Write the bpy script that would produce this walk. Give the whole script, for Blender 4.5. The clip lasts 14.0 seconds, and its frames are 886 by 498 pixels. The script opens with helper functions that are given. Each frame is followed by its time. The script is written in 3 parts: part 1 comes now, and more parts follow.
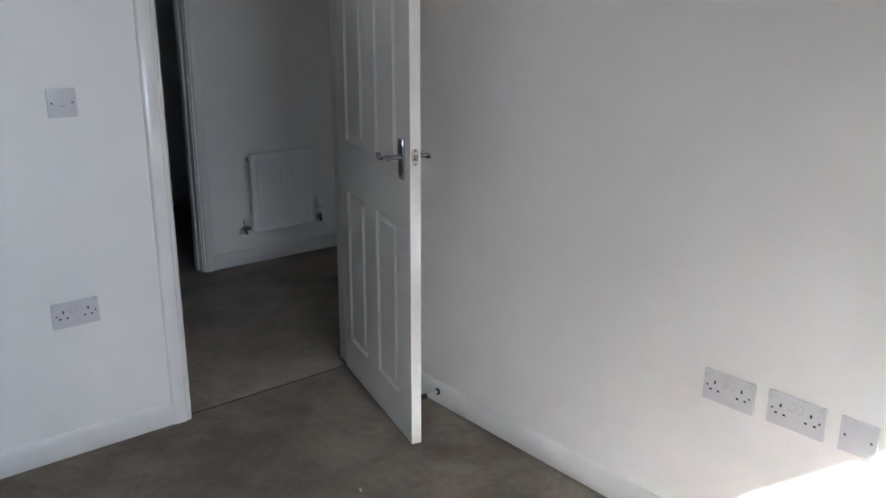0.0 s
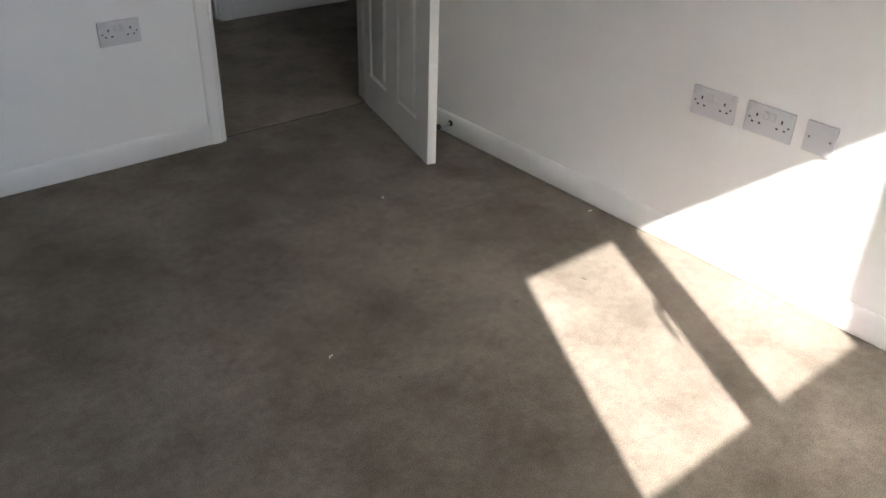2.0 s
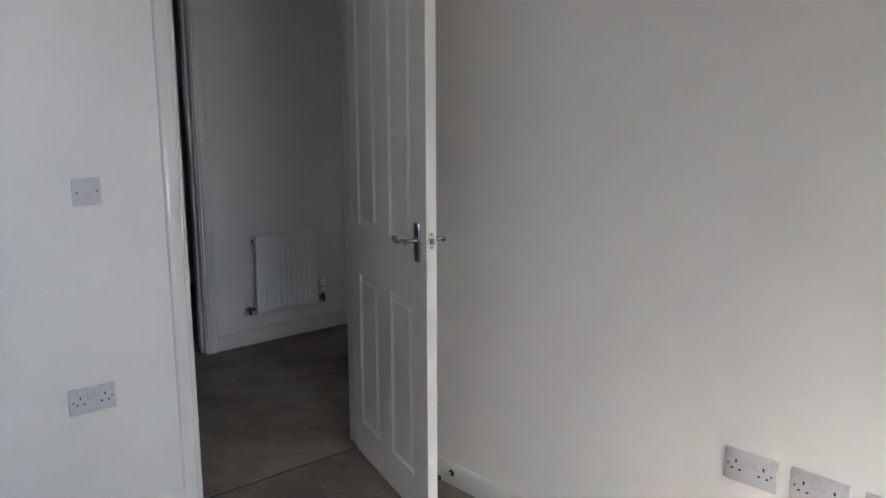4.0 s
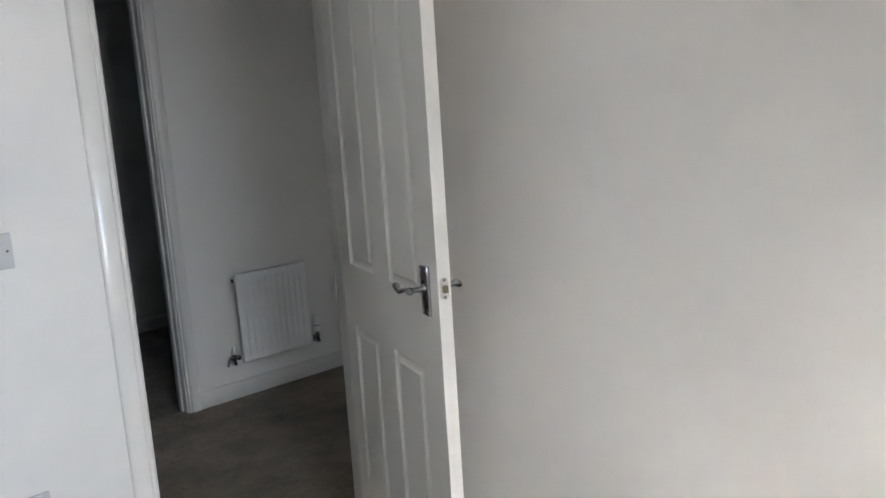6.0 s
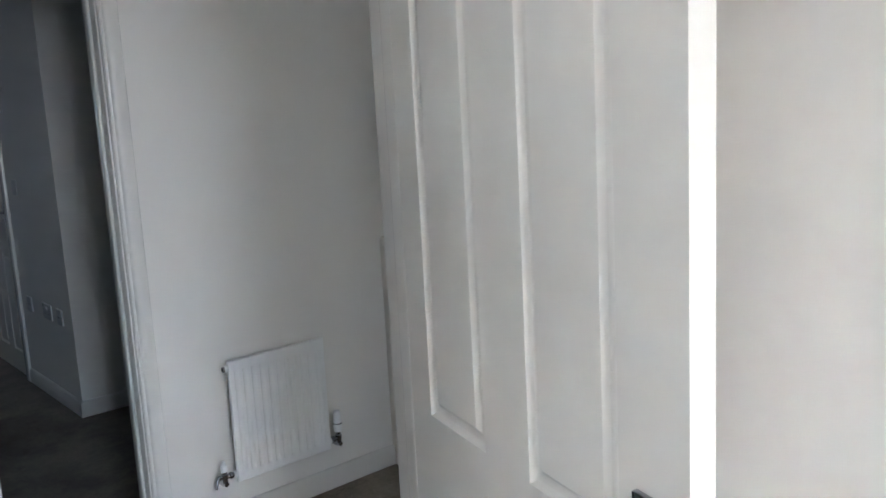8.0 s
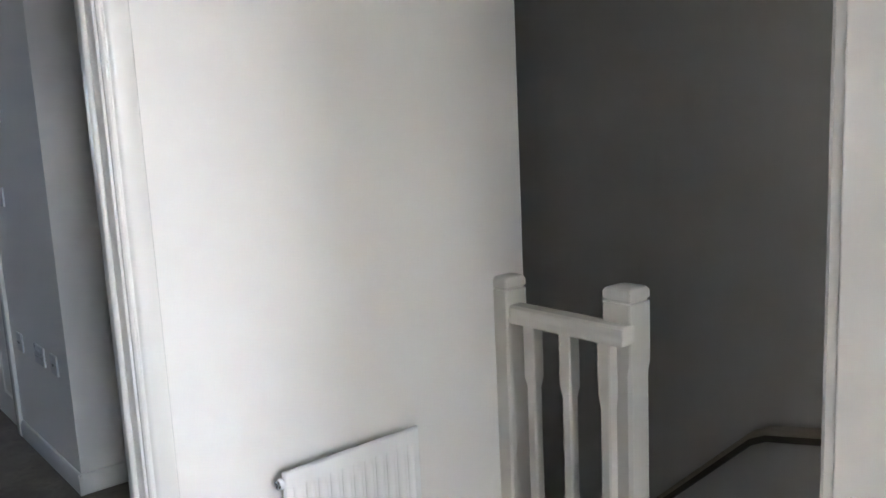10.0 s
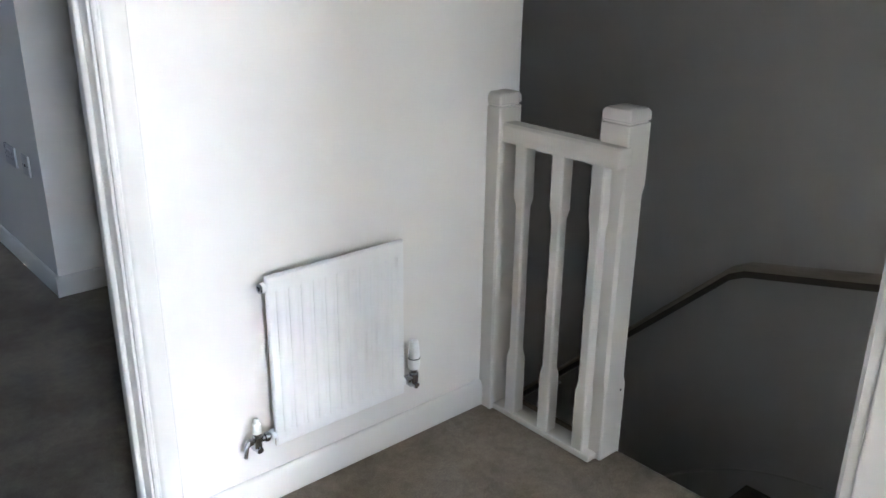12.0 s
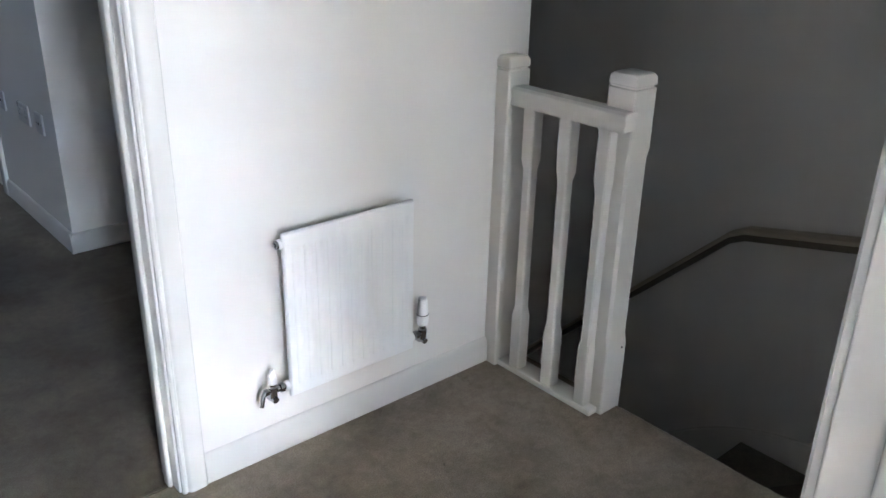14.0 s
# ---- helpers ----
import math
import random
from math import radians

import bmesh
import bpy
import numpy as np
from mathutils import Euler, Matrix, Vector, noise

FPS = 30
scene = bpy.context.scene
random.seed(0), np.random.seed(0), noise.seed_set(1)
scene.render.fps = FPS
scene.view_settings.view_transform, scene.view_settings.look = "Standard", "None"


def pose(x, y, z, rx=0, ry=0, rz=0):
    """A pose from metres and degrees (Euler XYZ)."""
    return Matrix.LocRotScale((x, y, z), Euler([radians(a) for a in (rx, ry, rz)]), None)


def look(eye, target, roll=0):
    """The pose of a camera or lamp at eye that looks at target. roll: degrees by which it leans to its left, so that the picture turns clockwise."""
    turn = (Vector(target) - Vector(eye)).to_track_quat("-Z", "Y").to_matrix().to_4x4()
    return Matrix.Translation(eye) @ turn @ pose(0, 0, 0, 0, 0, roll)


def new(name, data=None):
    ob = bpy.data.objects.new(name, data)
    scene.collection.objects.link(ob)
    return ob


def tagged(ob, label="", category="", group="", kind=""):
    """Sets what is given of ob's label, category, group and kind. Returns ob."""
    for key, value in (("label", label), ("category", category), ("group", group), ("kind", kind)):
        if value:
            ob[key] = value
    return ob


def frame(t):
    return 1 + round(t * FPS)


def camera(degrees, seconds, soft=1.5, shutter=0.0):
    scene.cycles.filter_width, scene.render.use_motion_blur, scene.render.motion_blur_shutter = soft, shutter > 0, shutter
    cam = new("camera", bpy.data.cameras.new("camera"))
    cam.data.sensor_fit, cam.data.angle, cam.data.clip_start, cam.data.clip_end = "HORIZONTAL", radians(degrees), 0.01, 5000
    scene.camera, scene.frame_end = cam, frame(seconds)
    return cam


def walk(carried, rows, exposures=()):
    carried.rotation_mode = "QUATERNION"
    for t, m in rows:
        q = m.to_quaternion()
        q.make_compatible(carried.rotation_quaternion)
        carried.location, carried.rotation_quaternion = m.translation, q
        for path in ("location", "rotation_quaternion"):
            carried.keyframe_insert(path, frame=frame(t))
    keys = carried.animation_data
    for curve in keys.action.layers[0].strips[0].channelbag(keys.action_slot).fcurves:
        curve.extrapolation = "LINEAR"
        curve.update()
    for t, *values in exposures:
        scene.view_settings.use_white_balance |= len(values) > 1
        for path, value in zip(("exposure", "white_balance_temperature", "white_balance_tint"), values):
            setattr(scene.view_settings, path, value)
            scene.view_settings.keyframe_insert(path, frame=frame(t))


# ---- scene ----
cam = camera(56.4, 14.0)

PATH = [
    (0, (-1.829, -2.681, 1.445), (-0.597, -1.209, 0.883), 0.3),
    (0.5, (-1.948, -2.766, 1.4), (-0.776, -1.331, 0.649), 1.8),
    (1, (-2.03, -2.875, 1.355), (-0.902, -1.521, 0.407), 1.1),
    (1.5, (-2.076, -2.928, 1.339), (-0.968, -1.618, 0.311), 1.2),
    (2, (-2.088, -2.921, 1.34), (-0.978, -1.606, 0.321), 1.8),
    (2.5, (-2.07, -2.892, 1.366), (-0.915, -1.511, 0.494), 0.1),
    (3, (-2.026, -2.828, 1.42), (-0.765, -1.392, 0.83), -0.4),
    (3.5, (-1.979, -2.744, 1.478), (-0.689, -1.273, 1.062), 0.5),
    (5.8, (-1.618, -2.244, 1.473), (-0.367, -0.73, 1.091), -3.3),
    (6, (-1.563, -2.177, 1.47), (-0.275, -0.692, 1.099), -3.6),
    (6.5, (-1.374, -1.943, 1.457), (-0.038, -0.5, 1.09), -3.5),
    (7, (-1.238, -1.709, 1.458), (0.064, -0.235, 1.095), -2.4),
    (7.5, (-1.1, -1.384, 1.475), (0.211, 0.087, 1.133), -2.2),
    (8, (-0.993, -1.119, 1.474), (0.306, 0.367, 1.153), -3.0),
    (8.5, (-0.854, -0.839, 1.479), (0.403, 0.684, 1.162), -3.3),
    (8.7, (-0.839, -0.772, 1.468), (0.414, 0.756, 1.161), -3.0),
    (10.8, (-0.404, 0.174, 1.445), (0.894, 1.656, 1.099), -2.6),
    (11, (-0.383, 0.192, 1.432), (1.004, 1.59, 1.083), -1.7),
    (11.5, (-0.446, 0.102, 1.399), (0.917, 1.471, 0.879), -0.1),
    (12, (-0.569, -0.053, 1.38), (0.666, 1.356, 0.68), 0.7),
    (12.5, (-0.682, -0.17, 1.368), (0.533, 1.202, 0.565), 1.5),
    (13, (-0.782, -0.286, 1.343), (0.412, 1.046, 0.449), 1.8),
    (13.5, (-0.756, -0.234, 1.352), (0.451, 1.088, 0.458), 1.4),
    (14, (-0.632, -0.089, 1.394), (0.582, 1.295, 0.613), 1.3),
]
# stops, kelvin and tint drift as the clip's automatic exposure does
EXPOSURES = [(0.0, 2.87, 6000, 13), (0.5, 2.83, 6120, 12), (1.0, 2.64, 6500, 13), (2.0, 2.43, 6450, 13), (2.5, 2.47, 6600, 13), (3.0, 2.55, 6600, 14), (3.5, 2.7, 6220, 13), (6.0, 3.45, 6300, 12), (6.5, 3.95, 6200, 12), (7.0, 4.1, 6150, 12), (7.5, 4.35, 6150, 12),
             (8.5, 4.67, 6200, 12), (11.0, 6.06, 6550, 15), (11.5, 5.95, 6250, 12), (12.0, 5.88, 6250, 13), (12.5, 5.9, 6350, 13), (13.0, 5.9, 6400, 14), (14.0, 5.83, 6200, 14)]
walk(cam, [(t, look(eye, target, roll)) for t, eye, target, roll in PATH], EXPOSURES)

# ---- exposure, world, sun, daylight in the windows ----
world = bpy.data.worlds.new("sky")
scene.world = world
world.use_nodes = True
wn = world.node_tree.nodes
sky = wn.new("ShaderNodeTexSky")
sky.sky_type = "NISHITA"
sky.sun_disc = False
SUN_DIR = Vector((0.52, 1.0, -0.86)).normalized()
sky.sun_elevation = math.asin(-SUN_DIR.z)
sky.sun_rotation = math.atan2(-SUN_DIR.x, -SUN_DIR.y)
world.node_tree.links.new(sky.outputs["Color"], wn["Background"].inputs["Color"])
wn["Background"].inputs["Strength"].default_value = 0.05

sun_data = bpy.data.lights.new("sun", "SUN")
sun_data.energy, sun_data.angle, sun_data.color = 5.0, radians(0.55), (1.0, 0.98, 0.95)
sun = new("sun", sun_data)
sun.matrix_world = look((-4, -9, 8), Vector((-4, -9, 8)) + SUN_DIR)


def window_light(name, m, w, h, watts, color, spread=180):
    d = bpy.data.lights.new(name, "AREA")
    d.shape, d.size, d.size_y, d.energy, d.color = "RECTANGLE", w, h, watts, color
    d.spread = radians(spread)
    o = new(name, d)
    o.matrix_world = m
    return o


window_light("daylight_south", look((-1.29, -3.72, 1.65), (-1.93, -1.72, 1.05)), 0.90, 0.66, 1.50, (0.58, 0.78, 1.0), 95)
window_light("ground_glow_south", look((-1.29, -3.735, 1.65), (-1.80, -1.735, 2.65)), 0.90, 0.66, 0.60, (1.0, 0.81, 0.62), 105)
window_light("daylight_side", look((0.98, -0.86, 1.20), (0.72, 0.9, 0.0)), 0.44, 1.50, 0.078, (0.80, 0.90, 1.0), 150)
window_light("daylight_north", look((-1.35, 5.36, 1.57), (-1.35, 2.0, 1.2)), 0.2, 0.7, 0.040, (0.40, 0.58, 1.0))


# ---- materials ----
def mat(name, base, rough=0.5, metal=0.0, spec=0.5):
    m = bpy.data.materials.new(name)
    m.use_nodes = True
    b = m.node_tree.nodes["Principled BSDF"]
    b.inputs["Base Color"].default_value = (*base, 1)
    b.inputs["Roughness"].default_value = rough
    b.inputs["Metallic"].default_value = metal
    b.inputs["Specular IOR Level"].default_value = spec
    return m


def node(m, kind, **inputs):
    n = m.node_tree.nodes.new(kind)
    for k, v in inputs.items():
        n.inputs[k.replace("_", " ")].default_value = v
    return n


def wire(m, a, b):
    m.node_tree.links.new(a, b)


def ramp(m, fac, stops):
    n = m.node_tree.nodes.new("ShaderNodeValToRGB")
    while len(n.color_ramp.elements) < len(stops):
        n.color_ramp.elements.new(0.5)
    for e, (p, c) in zip(n.color_ramp.elements, stops):
        e.position, e.color = p, (*c, 1)
    wire(m, fac, n.inputs["Fac"])
    return n.outputs["Color"]


def surface(name, dark, light, rough, scale, fine, bump, dist=0.002, metal=0.0, rough_var=0.08, spec=0.5, coord="Object"):
    """Mottled surface: broad tone change, fine relief, uneven gloss."""
    m = mat(name, light, rough, metal, spec)
    b = m.node_tree.nodes["Principled BSDF"]
    tc = node(m, "ShaderNodeTexCoord")
    n1 = node(m, "ShaderNodeTexNoise", Scale=scale, Detail=6.0, Roughness=0.6)
    n2 = node(m, "ShaderNodeTexNoise", Scale=fine, Detail=4.0, Roughness=0.6)
    for n in (n1, n2):
        wire(m, tc.outputs[coord], n.inputs["Vector"])
    wire(m, ramp(m, n1.outputs["Fac"], [(0.3, dark), (0.7, light)]), b.inputs["Base Color"])
    mr = node(m, "ShaderNodeMapRange", From_Min=0.3, From_Max=0.7, To_Min=rough - rough_var, To_Max=rough + rough_var)
    wire(m, n1.outputs["Fac"], mr.inputs["Value"])
    wire(m, mr.outputs["Result"], b.inputs["Roughness"])
    bp = node(m, "ShaderNodeBump", Strength=bump, Distance=dist)
    wire(m, n2.outputs["Fac"], bp.inputs["Height"])
    wire(m, bp.outputs["Normal"], b.inputs["Normal"])
    return m


WALL = surface("wall_paint", (0.770, 0.744, 0.708), (0.800, 0.774, 0.738), 0.46, 1.3, 160, 0.06, 0.001, rough_var=0.04, spec=0.32)
CEIL = surface("ceiling_paint", (0.73, 0.725, 0.705), (0.77, 0.765, 0.745), 0.8, 1.5, 120, 0.1, 0.001)
GLOSS = surface("white_gloss_paint", (0.735, 0.712, 0.672), (0.765, 0.743, 0.705), 0.19, 3.0, 70, 0.0, 0.001, rough_var=0.015)
IVORY = surface("ivory_gloss_paint", (0.755, 0.715, 0.66), (0.785, 0.75, 0.695), 0.22, 3.0, 70, 0.0, 0.001, rough_var=0.02)
SKIRT = surface("white_satin_skirting_paint", (0.66, 0.64, 0.608), (0.70, 0.68, 0.648), 0.38, 3.0, 70, 0.0, 0.001, rough_var=0.03)
RAD_WHITE = surface("white_enamel", (0.82, 0.82, 0.81), (0.85, 0.85, 0.84), 0.3, 3.0, 40, 0.01, 0.0003, rough_var=0.02)
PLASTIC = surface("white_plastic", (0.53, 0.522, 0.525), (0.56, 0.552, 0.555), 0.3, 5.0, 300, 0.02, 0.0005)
PVC = surface("white_upvc", (0.80, 0.80, 0.80), (0.84, 0.84, 0.84), 0.3, 3.0, 200, 0.02, 0.0005)
CHROME = surface("polished_chrome", (0.40, 0.40, 0.41), (0.50, 0.50, 0.52), 0.12, 9.0, 220, 0.04, 0.0005, metal=1.0, rough_var=0.05)
STEEL = surface("brushed_steel", (0.50, 0.49, 0.47), (0.62, 0.60, 0.57), 0.34, 8.0, 260, 0.05, 0.0005, metal=1.0)
RUBBER = surface("black_rubber", (0.012, 0.012, 0.012), (0.02, 0.02, 0.02), 0.6, 9.0, 200, 0.05, 0.0005)
GAP_SHADE = surface("painted_rocker_shade", (0.38, 0.37, 0.365), (0.44, 0.43, 0.425), 0.6, 9.0, 200, 0.02, 0.0005)
SCREW = surface("dull_screw_head", (0.16, 0.15, 0.14), (0.24, 0.23, 0.21), 0.4, 9.0, 200, 0.02, 0.0005, metal=0.8)
DARK = surface("dark_slot", (0.01, 0.01, 0.01), (0.018, 0.018, 0.018), 0.6, 9.0, 200, 0.02, 0.0005)
BRASS = surface("brass_bolt", (0.18, 0.135, 0.095), (0.23, 0.175, 0.125), 0.30, 9.0, 200, 0.04, 0.0005, metal=1.0)
BAR = surface("dull_carpet_bar", (0.16, 0.13, 0.10), (0.24, 0.20, 0.16), 0.5, 12.0, 200, 0.1, 0.0005, metal=0.6)
LINT = surface("pale_lint", (0.60, 0.57, 0.52), (0.75, 0.73, 0.68), 0.9, 60.0, 400, 0.2, 0.001)
CRUMB = surface("dark_crumb", (0.04, 0.03, 0.025), (0.07, 0.055, 0.045), 0.9, 60.0, 400, 0.2, 0.001)
GROUND = surface("pale_paving", (0.22, 0.21, 0.20), (0.30, 0.29, 0.27), 0.9, 0.4, 12, 0.3, 0.01)


def carpet_material(name, tone):
    m = mat(name, (0.3, 0.25, 0.2), 0.95, 0.0, 0.1)
    b = m.node_tree.nodes["Principled BSDF"]
    b.inputs["Sheen Weight"].default_value = 0.1
    tc = node(m, "ShaderNodeTexCoord")
    pos = tc.outputs["Object"]
    broad = node(m, "ShaderNodeTexNoise", Scale=1.7, Detail=4.0, Roughness=0.55, Distortion=0.4)
    blot = node(m, "ShaderNodeTexNoise", Scale=5.5, Detail=5.0, Roughness=0.6, Distortion=0.2)
    mid = node(m, "ShaderNodeTexNoise", Scale=38.0, Detail=4.0, Roughness=0.7)
    tuft = node(m, "ShaderNodeTexNoise", Scale=300.0, Detail=3.0, Roughness=0.7)
    for n in (broad, blot, mid, tuft):
        wire(m, pos, n.inputs["Vector"])
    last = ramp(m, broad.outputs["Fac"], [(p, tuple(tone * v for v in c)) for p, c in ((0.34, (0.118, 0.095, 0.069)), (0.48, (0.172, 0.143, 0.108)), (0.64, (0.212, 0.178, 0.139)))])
    for n, stops in ((blot, [(0.30, (0.72, 0.70, 0.68)), (0.56, (1.04, 1.04, 1.04))]),
                     (mid, [(0.30, (0.81, 0.80, 0.79)), (0.62, (1.06, 1.06, 1.06))]),
                     (tuft, [(0.33, (0.61, 0.59, 0.57)), (0.66, (1.23, 1.23, 1.23))])):
        mx = m.node_tree.nodes.new("ShaderNodeMix")
        mx.data_type, mx.blend_type = "RGBA", "MULTIPLY"
        mx.inputs["Factor"].default_value = 1.0
        wire(m, last, mx.inputs["A"])
        wire(m, ramp(m, n.outputs["Fac"], stops), mx.inputs["B"])
        last = mx.outputs["Result"]
    wire(m, last, b.inputs["Base Color"])
    bp = node(m, "ShaderNodeBump", Strength=0.6, Distance=0.003)
    wire(m, tuft.outputs["Fac"], bp.inputs["Height"])
    wire(m, bp.outputs["Normal"], b.inputs["Normal"])
    return m


def wood_material(name, dark, light):
    m = mat(name, light, 0.35)
    b = m.node_tree.nodes["Principled BSDF"]
    tc = node(m, "ShaderNodeTexCoord")
    mp = node(m, "ShaderNodeMapping", Scale=(60.0, 4.0, 60.0))
    wire(m, tc.outputs["Object"], mp.inputs["Vector"])
    n = node(m, "ShaderNodeTexNoise", Scale=1.0, Detail=6.0, Roughness=0.6)
    wire(m, mp.outputs["Vector"], n.inputs["Vector"])
    wire(m, ramp(m, n.outputs["Fac"], [(0.3, dark), (0.7, light)]), b.inputs["Base Color"])
    bp = node(m, "ShaderNodeBump", Strength=0.15, Distance=0.001)
    wire(m, n.outputs["Fac"], bp.inputs["Height"])
    wire(m, bp.outputs["Normal"], b.inputs["Normal"])
    return m


def glass_material():
    m = mat("window_glass", (1, 1, 1), 0.0)
    b = m.node_tree.nodes["Principled BSDF"]
    b.inputs["Transmission Weight"].default_value = 1.0
    b.inputs["IOR"].default_value = 1.45
    return m


# second carpet: same pile, colour raised 1.52 times for light pooled on the landing
CARPET, LIT_LANDING_CARPET = carpet_material("beige_carpet", 1.0), carpet_material("light_lifted_beige_carpet", 1.52)
# the second wood is darkened to carry the shade below the handrail
WOOD, SHADE_WOOD = wood_material("pale_varnished_wood", (0.40, 0.335, 0.26), (0.50, 0.425, 0.335)), wood_material("shade_dark_wood", (0.105, 0.082, 0.062), (0.150, 0.118, 0.090))
GLASS = glass_material()


# ---- mesh helpers ----
def box(bm, x0, x1, y0, y1, z0, z1, bevel=0.0, segments=2):
    m = Matrix.Translation(((x0 + x1) / 2, (y0 + y1) / 2, (z0 + z1) / 2)) @ Matrix.Diagonal((x1 - x0, y1 - y0, z1 - z0, 1))
    vs = bmesh.ops.create_cube(bm, size=1, matrix=m)["verts"]
    if bevel:
        es = list({e for v in vs for e in v.link_edges})
        bmesh.ops.bevel(bm, geom=es, offset=bevel, segments=segments, profile=0.5, affect="EDGES", clamp_overlap=True)
    return bm


def boxes(*rows, bevel=0.0):
    bm = bmesh.new()
    for r in rows:
        box(bm, *r, bevel=bevel)
    return bm


def prism(bm, outline, m, length, m_end=None):
    """Sweeps a closed 2D outline (in local x, y) along local z by length, ends capped."""
    a = [bm.verts.new(m @ Vector((x, y, 0))) for x, y in outline]
    end = m_end if m_end is not None else m @ Matrix.Translation((0, 0, length))
    b = [bm.verts.new(end @ Vector((x, y, 0))) for x, y in outline]
    n = len(a)
    for i in range(n):
        bm.faces.new((a[i], a[(i + 1) % n], b[(i + 1) % n], b[i]))
    bm.faces.new(a[::-1])
    bm.faces.new(b)
    bmesh.ops.recalc_face_normals(bm, faces=bm.faces[:])
    return bm


def turn(bm, profile, m, steps=20):
    """Turns (radius, height) pairs about local z."""
    rings = []
    for r, z in profile:
        rings.append([bm.verts.new(m @ Vector((r * math.cos(a), r * math.sin(a), z))) for a in (2 * math.pi * i / steps for i in range(steps))])
    for p, q in zip(rings, rings[1:]):
        for i in range(steps):
            bm.faces.new((p[i], p[(i + 1) % steps], q[(i + 1) % steps], q[i]))
    bm.faces.new(rings[0][::-1])
    bm.faces.new(rings[-1])
    bmesh.ops.recalc_face_normals(bm, faces=bm.faces[:])
    return bm


def tube(bm, points, radii, steps=12, flat=1.0):
    """A round (or flattened) rod through points."""
    pts = [Vector(p) for p in points]
    rings = []
    up = Vector((0, 0, 1))
    for i, p in enumerate(pts):
        d = (pts[min(i + 1, len(pts) - 1)] - pts[max(i - 1, 0)]).normalized()
        side = d.cross(up)
        side = side.normalized() if side.length > 0.05 else Vector((1, 0, 0))
        over = side.cross(d).normalized()
        r = radii[i] if isinstance(radii, (list, tuple)) else radii
        rings.append([bm.verts.new(p + side * (r * math.cos(a)) + over * (r * flat * math.sin(a))) for a in (2 * math.pi * k / steps for k in range(steps))])
    for p, q in zip(rings, rings[1:]):
        for k in range(steps):
            bm.faces.new((p[k], p[(k + 1) % steps], q[(k + 1) % steps], q[k]))
    bm.faces.new(rings[0][::-1])
    bm.faces.new(rings[-1])
    bmesh.ops.recalc_face_normals(bm, faces=bm.faces[:])
    return bm


def finish(bm, name, material, smooth=True):
    me = bpy.data.meshes.new(name)
    bm.to_mesh(me)
    bm.free()
    me.materials.append(material)
    if smooth:
        me.polygons.foreach_set("use_smooth", [True] * len(me.polygons))
        me.set_sharp_from_angle(angle=radians(35))
    return me


def part(name, bm, material, parent, label="", smooth=True):
    ob = new(name, finish(bm, name, material, smooth))
    ob.parent = parent
    if label:
        tagged(ob, label)
    return ob


def solid(name, bm, material, label, category, kind="", group=""):
    return tagged(new(name, finish(bm, name, material)), label, category, group, kind)


def thing(name, m, label, category, kind="", group=""):
    ob = new(name)
    ob.empty_display_size = 0.05
    ob.matrix_world = m
    return tagged(ob, label, category, group, kind)


# ---- the building: floors, walls, ceilings ----
S = "structure"
SL, SR = 0.30, 1.06          # opening from the landing to the side room
H = 2.40
solid("floor_bedroom", boxes((-2.7, 0.1, -3.86, 0.019, -0.25, 0)), CARPET, "beige cut-pile carpet with grubby worn patches in bedroom", "carpet", S)
solid("floor_landing", boxes((-3.0, 1.16, 0.036, 1.636, -0.25, 0)), LIT_LANDING_CARPET, "beige carpet with worn patches on landing, colour brightened for light", "carpet", S)
solid("floor_side_room", boxes((0.1, 2.24, -1.0, 0.0, -0.25, 0), (SL, SR, 0.0, 0.036, -0.25, 0)), CARPET, "beige carpet in the side room", "carpet", S)
solid("floor_back_bedroom", boxes((-3.0, 1.06, 1.636, 5.5, -0.25, 0)), CARPET, "beige carpet in the dim second bedroom", "carpet", S)

DL, DR = -0.78, -0.063      # clear door opening of the bedroom
solid("wall_north", boxes((-2.9, DL - 0.022, 0, 0.11, 0, H), (DR + 0.022, SL, 0, 0.11, 0, H), (SR, 2.24, 0, 0.11, 0, H), (SL, SR, 0, 0.11, 2.0, H), (1.06, 2.24, 0, 0.11, -2.75, 0.0), (DL - 0.022, DR + 0.022, 0, 0.11, 2.012, H)),
      WALL, "off-white painted wall with a doorway to the landing", "wall", S)
solid("wall_east", boxes((0, 0.1, -3.75, 0, 0, H)), WALL, "off-white painted wall with low sockets", "wall", S)
solid("wall_west", boxes((-2.7, -2.6, -3.75, 0, 0, H)), WALL, "plain off-white painted bedroom wall", "wall", S)
WX0, WX1, WZ0, WZ1 = -1.804, -0.783, 1.248, 2.057
solid("wall_south", boxes((-2.7, WX0, -3.86, -3.75, 0, H), (WX1, 0.1, -3.86, -3.75, 0, H), (WX0, WX1, -3.86, -3.75, 0, WZ0), (WX0, WX1, -3.86, -3.75, WZ1, H)),
      WALL, "off-white painted wall holding the bedroom window", "wall", S)
EL, ER = -0.790, -0.019     # clear opening to the second bedroom
solid("wall_landing", boxes((-3.0, EL - 0.022, 1.596, 1.70, 0, H), (ER + 0.022, 1.16, 1.596, 1.70, 0, H), (EL - 0.022, ER + 0.022, 1.596, 1.70, 2.012, H)),
      WALL, "white landing wall with radiator and open doorway", "wall", S)
solid("wall_landing_west", boxes((-3.0, -2.9, 0.0, 1.596, 0, H)), WALL, "plain off-white landing end wall", "wall", S)
GX0, GX1, GZ0, GZ1 = 0.72, 1.24, 0.08, 2.04
